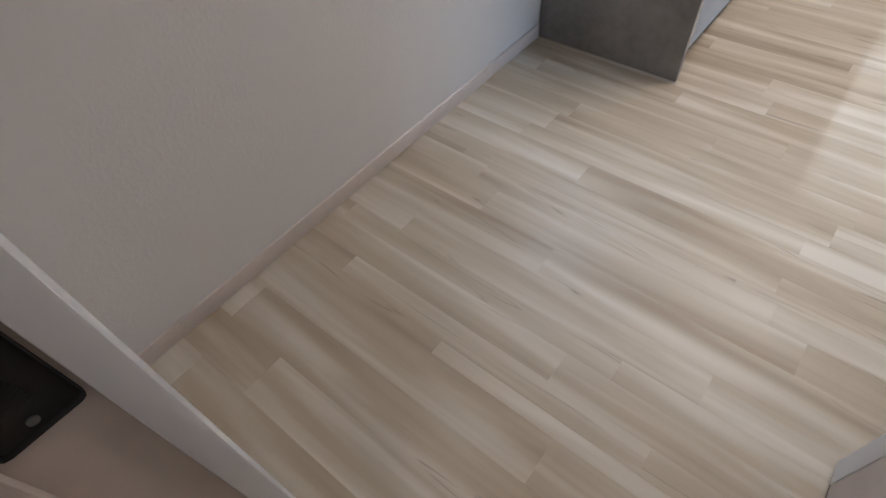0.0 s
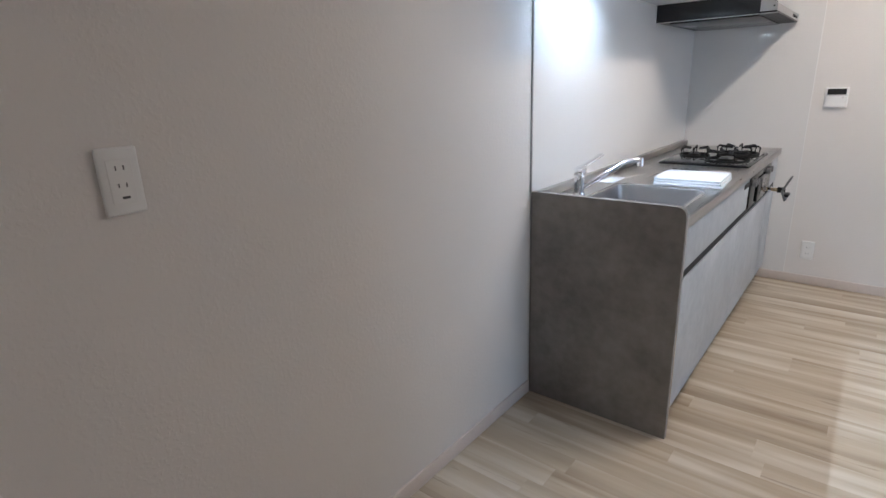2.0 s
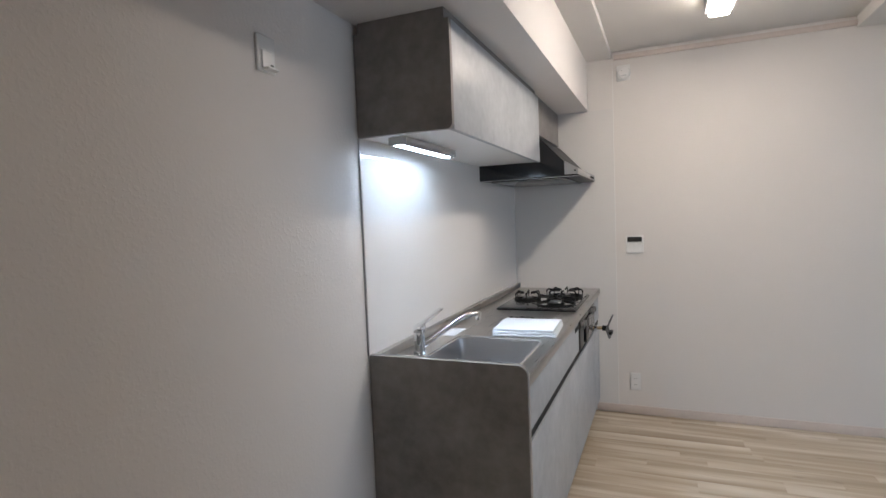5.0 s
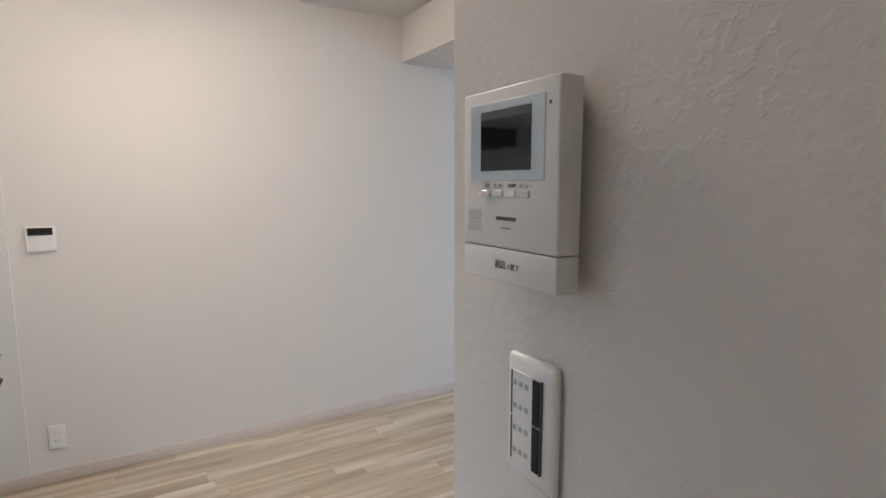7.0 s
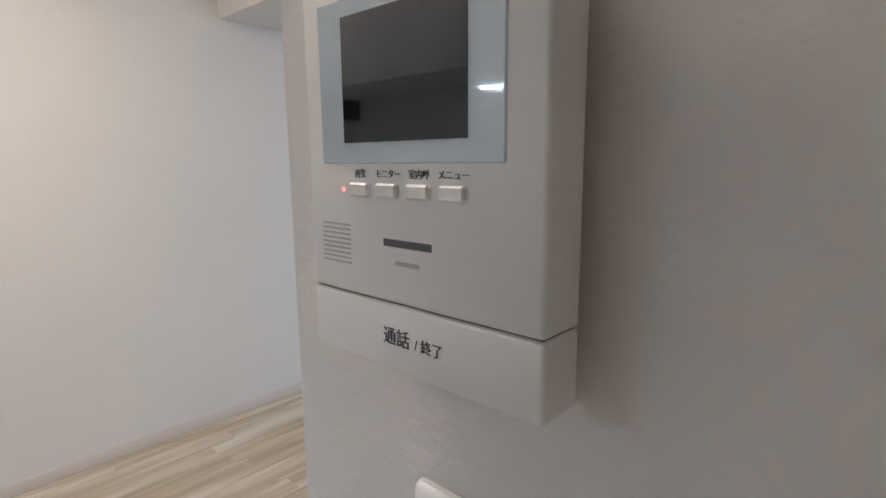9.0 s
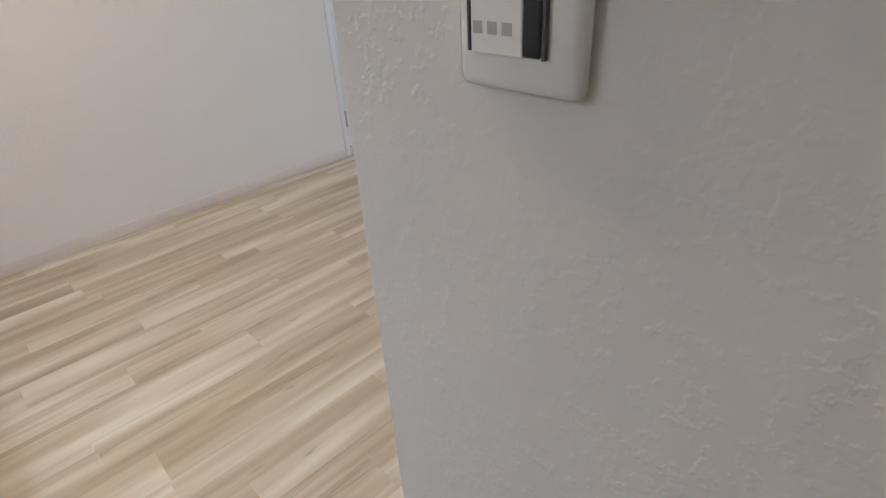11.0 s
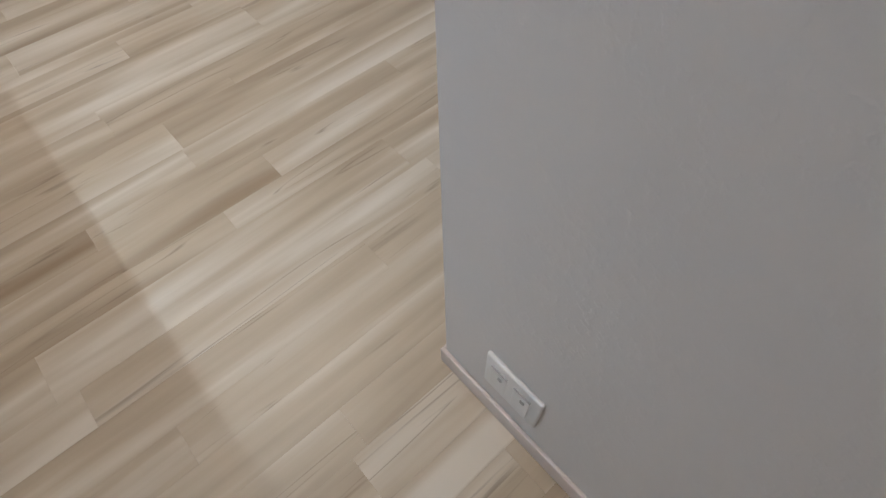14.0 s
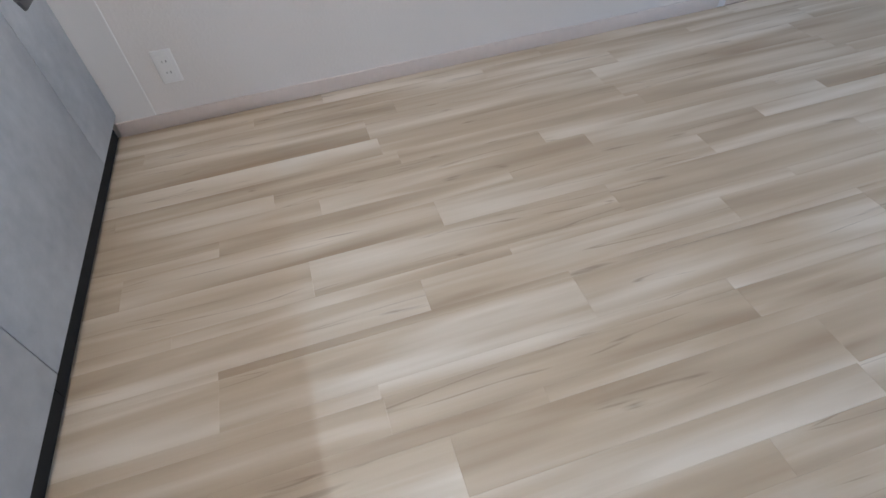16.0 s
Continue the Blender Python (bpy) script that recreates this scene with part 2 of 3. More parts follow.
def block(x0, x1, y0, y1, z0, z1, bevel=0.0, seg=2):
    return box(bmesh.new(), x0, x1, y0, y1, z0, z1, bevel, seg)


def rod(bm, a, b, r0, r1=None, seg=16):
    """A round bar from a to b."""
    a, b = Vector(a), Vector(b)
    turn = (b - a).to_track_quat("Z", "Y").to_matrix().to_4x4()
    bmesh.ops.create_cone(bm, cap_ends=True, segments=seg, radius1=r0, radius2=r0 if r1 is None else r1, depth=(b - a).length,
                          matrix=Matrix.Translation((a + b) / 2) @ turn)
    return bm


def tube(bm, points, r, seg=12):
    """A bent pipe along points."""
    points = [Vector(p) for p in points]
    rings = []
    for i, p in enumerate(points):
        d = (points[min(i + 1, len(points) - 1)] - points[max(i - 1, 0)]).normalized()
        side = d.cross(Vector((0, 0, 1)))
        side = side.normalized() if side.length > 1e-4 else Vector((1, 0, 0))
        up = side.cross(d)
        rings.append([bm.verts.new(p + r * (math.cos(k * math.tau / seg) * side + math.sin(k * math.tau / seg) * up)) for k in range(seg)])
    for a, b in zip(rings, rings[1:]):
        for k in range(seg):
            bm.faces.new((a[k], a[(k + 1) % seg], b[(k + 1) % seg], b[k]))
    bm.faces.new(rings[0][::-1])
    bm.faces.new(rings[-1])
    return bm


def prism(outline, axis, lo, hi, bevel=0.0):
    """A flat outline, drawn out from lo to hi along one axis."""
    bm = bmesh.new()

    def at(p, h):
        q = list(p)
        q.insert(axis, h)
        return q

    a = [bm.verts.new(at(p, lo)) for p in outline]
    b = [bm.verts.new(at(p, hi)) for p in outline]
    k = len(outline)
    bm.faces.new(a)
    bm.faces.new(b[::-1])
    for i in range(k):
        bm.faces.new((a[i], b[i], b[(i + 1) % k], a[(i + 1) % k]))
    if bevel:
        bmesh.ops.bevel(bm, geom=list(bm.edges), offset=bevel, segments=2, profile=0.5, affect="EDGES")
    return bm


def finish(name, bm, mat, origin):
    bmesh.ops.recalc_face_normals(bm, faces=bm.faces)
    bmesh.ops.translate(bm, verts=bm.verts, vec=-Vector(origin))
    me = bpy.data.meshes.new(name)
    bm.to_mesh(me)
    bm.free()
    me.materials.append(mat)
    for p in me.polygons:
        p.use_smooth = True
    me.set_sharp_from_angle(angle=radians(32))
    return new(name, me)


def part(name, bm, mat, parent, label=""):
    """One mesh under a thing or a part; bm is in world metres."""
    ob = finish(name, bm, mat, ORIGIN[parent])
    ob.parent = parent
    ORIGIN[ob] = ORIGIN[parent]
    return tagged(ob, label)


def thing(name, at, label, category, group=""):
    ob = new(name)
    ob.location, ob.empty_display_size = at, 0.05
    ORIGIN[ob] = Vector(at)
    return tagged(ob, label, category, group)


def solid(name, bm, mat, label, category, kind=""):
    """A thing that is one mesh; its origin at the middle of its base."""
    xs, ys, zs = zip(*[v.co for v in bm.verts])
    at = Vector(((min(xs) + max(xs)) / 2, (min(ys) + max(ys)) / 2, min(zs)))
    ob = finish(name, bm, mat, at)
    ob.location = at
    ORIGIN[ob] = at
    return tagged(ob, label, category, kind=kind)


def text_mesh(words, size, m, depth=0.0002):
    """Lettering as a bmesh, laid by the pose m."""
    cu = bpy.data.curves.new("lettering", "FONT")
    cu.body, cu.size, cu.align_x, cu.align_y, cu.extrude = words, size, "CENTER", "CENTER", depth
    ob = bpy.data.objects.new("lettering", cu)
    me = bpy.data.meshes.new_from_object(ob)
    bm = bmesh.new()
    bm.from_mesh(me)
    bmesh.ops.transform(bm, matrix=m, verts=bm.verts)
    bpy.data.objects.remove(ob)
    return bm


# ---- the structure ----
BACK, PART, EDGE = 4.14, 1.497, 1.635      # back wall's y; partition's face x; its free end y
TOP = 2.42


def wall(name, boxes, label):
    bm = bmesh.new()
    for b in boxes:
        box(bm, *b)
    return solid(name, bm, PAPER, label, "wall", "structure")


wall("wall_kitchen", [(-0.12, 0, -1.6, BACK + 0.12, 0, 2.7)], "white embossed wallpaper wall behind the kitchen counter")
wall("wall_back", [(0, 3.08, BACK, BACK + 0.12, 0, 2.7), (3.08, 3.94, BACK, BACK + 0.12, 2.05, 2.7), (3.94, 5.1, BACK, BACK + 0.12, 0, 2.7)],
     "white wallpaper wall at the end of the room")
wall("wall_partition", [(PART, PART + 0.13, 0.14, EDGE, 0, 2.7)], "white wallpaper partition with a free end")
wall("wall_door", [(0, 0.70, 0.0, 0.14, 0, 2.7), (0.70, 1.47, 0.0, 0.14, 2.06, 2.7), (1.47, 5.1, 0.0, 0.14, 0, 2.7)],
     "white wallpaper wall with the doorway from the hall")
wall("wall_window", [(5.0, 5.12, 0.14, 1.3, 0, 2.7), (5.0, 5.12, 3.1, BACK, 0, 2.7), (5.0, 5.12, 1.3, 3.1, 2.05, 2.7), (5.0, 5.12, 1.3, 3.1, 0, 0.06)],
     "white wallpaper wall with a tall window")
wall("wall_hall", [(0, 5.1, -1.72, -1.6, 0, 2.7), (1.9, 2.02, -1.6, 0, 0, 2.7)], "white wallpaper walls of the hall")

solid("ceiling", box(block(-0.12, 5.12, -1.72, BACK + 0.12, 2.46, 2.6), 0, 0.70, 0.14, BACK, TOP, 2.46), CEILING, "white papered ceiling", "ceiling", "structure")
solid("ceiling_step", block(2.05, 5.0, 0.14, BACK, 2.395, 2.46), CEILING, "slightly lower white strip of ceiling", "ceiling", "structure")
solid("beam", block(2.655, 3.6, 0.14, BACK, 2.14, 2.395, 0.003), PAPER, "white papered boxed beam under the ceiling", "beam", "structure")
solid("soffit", block(0.0, 0.537, 0.14, BACK, 2.088, TOP, 0.003), PAPER, "white papered duct box above the wall cabinet", "soffit", "structure")
solid("trim_ceiling", block(0.715, 2.05, BACK - 0.018, BACK, 2.405, 2.437, 0.003), SKIRTING, "beige trim strip along the top of the wall", "trim", "structure")


def skirting(name, x0, x1, y0, y1):
    bm = block(x0, x1, y0, y1, 0, 0.058, 0.003)
    solid(name, bm, SKIRTING, "low pinkish beige skirting board along the wall", "baseboard", "structure")


skirting("baseboard", 0.0, 0.009, 0.14, 1.996)
skirting("baseboard", 0.56, 3.075, BACK - 0.009, BACK)
skirting("baseboard", PART - 0.009, PART, 0.18, EDGE + 0.009)
skirting("baseboard", PART, PART + 0.139, EDGE, EDGE + 0.009)
skirting("baseboard", PART + 0.13, PART + 0.139, 0.15, EDGE)
skirting("baseboard", 3.98, 5.0, BACK - 0.009, BACK)

# glossy kitchen panels
solid("splash_panel", block(0.0, 0.004, 2.0, BACK, 0.88, 1.69), PANEL, "glossy white kitchen panel on the wall behind the counter", "wall panel", "structure")
solid("splash_panel", block(0.004, 0.703, BACK - 0.004, BACK, 0.058, 2.088), PANEL, "glossy white kitchen panel beside the stove", "wall panel", "structure")
solid("trim", block(0.0, 0.007, 1.994, 2.0, 0.9, 1.69), SILVER, "thin grey edging strip of the kitchen panel", "trim", "structure")
solid("trim", block(0.703, 0.706, BACK - 0.0052, BACK, 0.058, 2.40), PLASTIC, "thin white edging strip of the kitchen panel", "trim", "structure")

# the doorway behind the first steps, its lining and its open leaf
def doorway():
    d = thing("door_1", (1.08, 0.07, 0), "white-edged beige door standing open against the partition", "door")
    for name, x0, x1, xa, xb in (("jamb", 0.70, 0.735, 0.66, 0.742), ("jamb", 1.435, 1.47, 1.428, 1.49)):
        j = part(name, block(x0, x1, -0.02, 0.143, 0, 2.05, 0.002), JAMB, d, "beige wood-grain lining")
        part("casing", block(xa, xb, 0.143, 0.172, 0, 2.06, 0.004), JOINERY, j, "white casing")
    part("head", block(0.735, 1.435, -0.02, 0.143, 2.02, 2.05, 0.002), JAMB, d)
    part("stop", block(0.735, 0.747, 0.045, 0.075, 0, 2.02, 0.002), JAMB, d)
    s = part("strike_plate", block(0.7335, 0.7365, 0.080, 0.139, 0.876, 1.03, 0.006), GROOVE, d, "black metal strike plate")
    part("strike_box", block(0.7355, 0.739, 0.098, 0.12, 0.905, 0.965, 0.002), MATT_BLACK, s)
    part("screw", rod(bmesh.new(), (0.735, 0.109, 0.889), (0.738, 0.109, 0.889), 0.004), GREY_METAL, s)
    part("screw", rod(bmesh.new(), (0.735, 0.109, 1.015), (0.738, 0.109, 1.015), 0.004), GREY_METAL, s)
    leaf = part("leaf", block(1.412, 1.446, 0.172, 0.86, 0.012, 2.01, 0.002), JAMB, d, "beige wood-grain leaf")
    part("edge_stile", block(1.410, 1.448, 0.86, 0.918, 0.012, 2.01, 0.002), JOINERY, leaf, "white closing edge")
    part("bottom_seal", block(1.414, 1.444, 0.18, 0.915, 0.004, 0.012), GROOVE, leaf, "dark bottom seal")


doorway()


def far_door():
    d = thing("door_2", (3.5, BACK, 0), "white flush door in a white frame in the end wall", "door")
    for x0, x1 in ((3.08, 3.115), (3.905, 3.94)):
        part("frame_post", block(x0, x1, BACK - 0.004, BACK + 0.1, 0.0, 2.05, 0.002), JOINERY, d)
    part("frame_head", block(3.115, 3.905, BACK - 0.004, BACK + 0.1, 2.015, 2.05, 0.002), JOINERY, d)
    leaf = part("leaf", block(3.119, 3.901, BACK + 0.004, BACK + 0.038, 0.062, 2.012, 0.002), JOINERY, d)
    part("threshold", block(3.115, 3.905, BACK + 0.0, BACK + 0.06, 0, 0.055, 0.002), SKIRTING, d, "beige sill under the leaf")
    for z in (0.19, 1.78):
        part("hinge", rod(bmesh.new(), (3.117, BACK - 0.004, z), (3.117, BACK - 0.004, z + 0.1), 0.006), SILVER, leaf, "grey metal hinge")


far_door()


def room_window():
    w = thing("window_1", (5.06, 2.2, 0.06), "tall aluminium sliding window", "window")
    for y0, y1 in ((1.3, 1.34), (2.18, 2.22), (3.06, 3.1)):
        part("frame_post", block(5.02, 5.08, y0, y1, 0.06, 2.05, 0.003), SILVER, w)
    for z0, z1 in ((0.06, 0.1), (2.01, 2.05)):
        part("frame_rail", block(5.02, 5.08, 1.34, 3.06, z0, z1, 0.003), SILVER, w)
    for y0, y1 in ((1.34, 2.18), (2.22, 3.06)):
        p = part("pane", block(5.045, 5.051, y0, y1, 0.1, 2.01), clear, w)
        p.visible_shadow = False


room_window()
solid("ground", block(5.12, 60, -30, 40, -0.3, -0.25), SUBFLOOR, "pale ground outside the window", "ground", "structure")


# ---- lamps ----
def ceiling_lamp():
    d = thing("ceiling_light", (1.29, 2.9, 2.46), "slim white linear ceiling lamp, switched on", "ceiling light")
    part("housing", block(1.222, 1.358, 2.28, 3.53, 2.415, 2.462, 0.004), PLASTIC, d)
    part("diffuser", block(1.240, 1.340, 2.29, 3.52, 2.388, 2.415, 0.010, 3), LAMP_GLOW, d, "glowing warm white cover")


ceiling_lamp()
# added out of sight to brighten the door lining and nearby floor
hall = thing("hall_fill_light", (1.0, -0.9, 2.46), "unseen round warm ceiling lamp added in the hall", "ceiling light")
part("diffuser", rod(bmesh.new(), (1.0, -0.9, 2.40), (1.0, -0.9, 2.455), 0.13, 0.15, 32), HALL_FILL_GLOW, hall)


def work_light():
    d = thing("work_light", (0.14, 2.43, 1.69), "slim silver work light under the wall cabinet, switched on", "work light")
    part("housing", prism([(0.095, 1.690), (0.095, 1.672), (0.106, 1.660), (0.1130, 1.660), (0.1130, 1.670), (0.1425, 1.670), (0.1425, 1.662),
                           (0.150, 1.662), (0.165, 1.674), (0.165, 1.690)], 1, 2.055, 2.54), SILVER, d)
    part("diffuser", block(0.1140, 0.1415, 2.06, 2.535, 1.6585, 1.6695, 0.002), LED_GLOW, d, "glowing cool white cover")
    for y0, y1 in ((2.050, 2.0549), (2.5401, 2.545)):
        part("end_cap", block(0.094, 0.166, y0, y1, 1.661, 1.690, 0.002), PLASTIC_GREY, d, "grey end cap")


work_light()


# ---- the kitchen ----
K0, K1, KX = 2.0, BACK - 0.006, 0.592      # counter's ends and front


def rounded_side(x0, x1, z0, z1, r, y0, y1, low=False):
    """An end panel whose front corner (top, or bottom if low) is rounded."""
    arc = [(x1 - r + r * math.sin(a), z1 - r + r * math.cos(a)) for a in [i * math.pi / 2 / 8 for i in range(9)]]
    if low:
        arc = [(x, z0 + z1 - z) for x, z in arc]
        out = [(x0, z0)] + arc + [(x1, z1), (x0, z1)]
    else:
        out = [(x0, z1)] + arc + [(x1, z0), (x0, z0)]
    return prism(out, 1, y0, y1)


def base_cabinet(name, y0, y1, label, drawers, end_panel=False):
    c = thing(name, (0.3, (y0 + y1) / 2, 0), label, "cabinet", "kitchen base units")
    part("body", block(0.02, 0.556, y0 + 0.001, y1 - 0.001, 0.10, 0.62), CARCASS, c)
    part("toe_kick", block(0.02, 0.545, y0 + 0.001, y1 - 0.001, 0, 0.10), GROOVE, c, "dark recessed toe kick")
    part("finger_channel", block(0.50, 0.574, y0 + 0.001, y1 - 0.001, 0.6205, 0.655), GROOVE, c, "black finger channel")
    part("drawer_front", block(0.557, 0.580, y0 + 0.0015, y1 - 0.0015, 0.09, 0.618, 0.0015), PALE_STONE, c, "pale concrete-look drawer front")
    if drawers:
        part("drawer_front", block(0.557, 0.580, y0 + 0.0015, (3.20 if end_panel else y1) - 0.0015, 0.657, 0.820, 0.0015), PALE_STONE, c, "pale concrete-look drawer front")
    if end_panel:
        part("end_panel", rounded_side(0.004, KX, 0, 0.903, 0.035, y0 - 0.02, y0), DARK_STONE, c, "dark grey concrete-look end panel")
        arc = [(KX - 0.035 + 0.035 * math.sin(a), 0.868 + 0.035 * math.cos(a)) for a in [i * math.pi / 16 for i in range(9)]]
        path = [(0.006, y0 - 0.0005, 0.9035)] + [(x, y0 - 0.0005, z + 0.0005) for x, z in arc] + [(KX + 0.0005, y0 - 0.0005, 0.02)]
        part("edge_band", tube(bmesh.new(), path, 0.0022, 6), RIM, c, "bright metal edging")
    return c


base_cabinet("sink_cabinet", K0 + 0.02, 3.035, "pale concrete-look sink cabinet with two drawers", True, True)
base_cabinet("stove_cabinet", 3.035, 3.83, "pale concrete-look cabinet under the gas stove", False)
base_cabinet("end_cabinet", 3.83, K1, "pale concrete-look base cabinet against the end wall", True)


def counter():
    """Steel top with a raised back edge, a front apron and a pressed basin with a bright rim."""
    sx0, sx1, sy0, sy1 = 0.165, 0.530, 2.05, 2.52
    z = 0.865
    c = thing("counter", (0.3, 3.07, 0.85), "brushed stainless steel kitchen counter with sink", "counter")
    bm = bmesh.new()
    for b in ((0.004, sx0, K0 + 0.021, K1), (sx1, KX, K0 + 0.021, K1), (sx0, sx1, K0 + 0.021, sy0), (sx0, sx1, sy1, 3.21), (sx0, sx1, 3.78, K1)):
        box(bm, *b, z - 0.006, z)
    part("worktop", bm, STEEL, c)
    part("front_edge", block(KX - 0.014, KX, K0 + 0.021, K1, 0.824, z + 0.0015, 0.004), STEEL, c)
    part("back_edge", block(0.004, 0.03, K0 + 0.021, K1, z, z + 0.036, 0.004), STEEL, c)
    # basin: rounded rings that go down
    bm = bmesh.new()

    def ring(inset, zz, r):
        pts = []
        for cx, cy, a0 in ((sx1 - r, sy1 - r, 0), (sx0 + r, sy1 - r, 90), (sx0 + r, sy0 + r, 180), (sx1 - r, sy0 + r, 270)):
            for k in range(7):
                a = radians(a0 + 15 * k)
                pts.append(bm.verts.new((cx + (r - inset) * math.cos(a), cy + (r - inset) * math.sin(a), zz)))
        return pts

    rings = [ring(0.0, z, 0.05), ring(0.004, z - 0.01, 0.05), ring(0.012, z - 0.16, 0.05), ring(0.03, z - 0.178, 0.05)]
    for a, b in zip(rings, rings[1:]):
        for k in range(len(a)):
            bm.faces.new((a[k], a[(k + 1) % len(a)], b[(k + 1) % len(a)], b[k]))
    bm.faces.new(rings[-1])
    bm.normal_update()
    basin = part("basin", bm, BASIN, c, "brushed steel sink basin")
    part("drain", rod(bmesh.new(), (0.35, 2.28, z - 0.178), (0.35, 2.28, z - 0.172), 0.045, 0.042, 24), RIM, basin, "round steel drain")
    r = 0.05
    loop = []
    for cx, cy, a0 in ((sx1 - r, sy1 - r, 0), (sx0 + r, sy1 - r, 90), (sx0 + r, sy0 + r, 180), (sx1 - r, sy0 + r, 270)):
        loop += [(cx + (r + 0.003) * math.cos(radians(a0 + 15 * k)), cy + (r + 0.003) * math.sin(radians(a0 + 15 * k)), z + 0.001) for k in range(7)]
    part("rim", tube(bmesh.new(), loop + loop[:1], 0.005, 8), RIM, basin, "bright rolled rim")
    for cx, cy, sxn, syn in ((sx1, sy1, -1, -1), (sx0, sy1, 1, -1), (sx0, sy0, 1, 1), (sx1, sy0, -1, 1)):
        arc = [(cx + sxn * r - sxn * r * math.cos(radians(15 * k)), cy + syn * r - syn * r * math.sin(radians(15 * k))) for k in range(7)]
        part("corner_web", prism([(cx, cy)] + arc, 2, z - 0.006, z), STEEL, c)


counter()


def faucet():
    z = 0.865
    f = thing("faucet", (0.115, 2.20, z), "chrome single-lever kitchen mixer tap on the counter", "faucet")
    part("base", rod(bmesh.new(), (0.115, 2.20, z), (0.115, 2.20, z + 0.012), 0.028, 0.025, 28), CHROME, f)
    part("body", rod(bmesh.new(), (0.115, 2.20, z + 0.012), (0.115, 2.20, z + 0.085), 0.021, 0.021, 28), CHROME, f)
    pts = [(0.128, 2.208, z + 0.03), (0.15, 2.225, z + 0.046), (0.19, 2.26, z + 0.078), (0.225, 2.295, z + 0.106), (0.25, 2.32, z + 0.124),
           (0.268, 2.34, z + 0.132), (0.284, 2.357, z + 0.134), (0.296, 2.37, z + 0.133)]
    spout = part("spout", tube(bmesh.new(), pts, 0.010, 14), CHROME, f)
    part("aerator", rod(bmesh.new(), (0.301, 2.375, z + 0.141), (0.301, 2.375, z + 0.108), 0.0125, 0.012, 18), CHROME, spout)
    bm = block(-0.019, 0.019, -0.021, 0.024, -0.026, 0.008, 0.006)
    box(bm, -0.012, 0.012, 0.015, 0.20, -0.002, 0.007, 0.003)
    bmesh.ops.transform(bm, matrix=pose(0.115, 2.20, z + 0.108, 10, 0, -3), verts=bm.verts)
    part("lever", bm, CHROME, f)


faucet()
solid("paper_card", block(0.065, 0.135, 2.52, 2.67, 0.865, 0.8675, 0.001), TOWEL, "small white card lying on the counter", "card")


def paper_stack():
    p = thing("folded_towel", (0.45, 2.69, 0.865), "folded white cloth in a clear wrapper on the counter", "towel")
    for i, z in enumerate((0.865, 0.876, 0.887)):
        bm = block(0.292 + 0.002 * i, 0.572 - 0.004 * i, 2.565 + 0.004 * i, 2.83 - 0.003 * i, z, z + 0.0115, 0.005, 3)
        bmesh.ops.rotate(bm, verts=bm.verts, cent=(0.45, 2.69, 0), matrix=Matrix.Rotation(radians(3.5 - i), 3, "Z"))
        part("fold", bm, TOWEL, p)
    bm = bmesh.new()
    grid = [[bm.verts.new((0.29 + 0.13 * i / 6, 2.82 + 0.07 * j / 5, 0.869 + 0.028 * abs(math.sin(i * 1.9 + j * 1.3)) * (1 if 0 < j else 0.6))) for j in range(6)] for i in range(7)]
    for i in range(6):
        for j in range(5):
            bm.faces.new((grid[i][j], grid[i + 1][j], grid[i + 1][j + 1], grid[i][j + 1]))
    w = part("wrapper", bm, clear, p, "crumpled clear wrapper")
    w.visible_shadow = False


paper_stack()


def stove():
    z = 0.865
    s = thing("gas_stove", (0.35, 3.5, z), "black glass-topped built-in gas stove with two large grates", "stove")
    part("top", block(0.125, 0.566, 3.20, 3.79, z - 0.004, z + 0.010, 0.004), BLACK, s)
    part("glass", block(0.14, 0.551, 3.215, 3.775, z + 0.010, z + 0.0125, 0.001), HOB_GLASS, s, "dark glass plate")

    def burner(cx, cy, r, big):
        b = part("burner", rod(bmesh.new(), (cx, cy, z + 0.0125), (cx, cy, z + 0.026), r * 0.48, r * 0.42, 28), MATT_BLACK, s, "black burner head")
        part("burner_cap", rod(bmesh.new(), (cx, cy, z + 0.026), (cx, cy, z + 0.034), r * 0.36, r * 0.30, 28), GREY_METAL, b)
        g = bmesh.new()
        ringpts = [(cx + r * math.cos(a), cy + r * math.sin(a), z + 0.018) for a in [i * math.tau / 28 for i in range(29)]]
        tube(g, ringpts, 0.006, 8)
        for i in range(8 if big else 6):
            a = i * math.tau / (8 if big else 6) + 0.3 + cy
            ca, sa = math.cos(a), math.sin(a)
            tube(g, [(cx + r * ca, cy + r * sa, z + 0.013), (cx + r * 1.05 * ca, cy + r * 1.05 * sa, z + 0.052), (cx + r * 0.95 * ca, cy + r * 0.95 * sa, z + 0.062),
                     (cx + r * 0.35 * ca, cy + r * 0.35 * sa, z + 0.056)], 0.0055, 6)
        part("grate", g, MATT_BLACK, s, "black cast pan support")

    burner(0.435, 3.355, 0.105, True)
    burner(0.435, 3.635, 0.105, True)
    burner(0.235, 3.50, 0.075, False)
    f = part("front_panel", block(0.54, 0.588, 3.203, 3.826, 0.656, 0.822, 0.004), BLACK, s, "black control panel")
    part("grill_door", block(0.588, 0.600, 3.36, 3.63, 0.665, 0.79, 0.004), BLACK, f, "black grill door")
    part("finger_notch", block(0.581, 0.583, 3.07, 3.195, 0.778, 0.802), GROOVE, f, "black finger notch")
    for y in (3.25, 3.31, 3.68, 3.77):
        part("knob", rod(bmesh.new(), (0.588, y, 0.785), (0.606, y, 0.785), 0.019, 0.017, 20), GREY_METAL, f, "round dark grey knob")


stove()


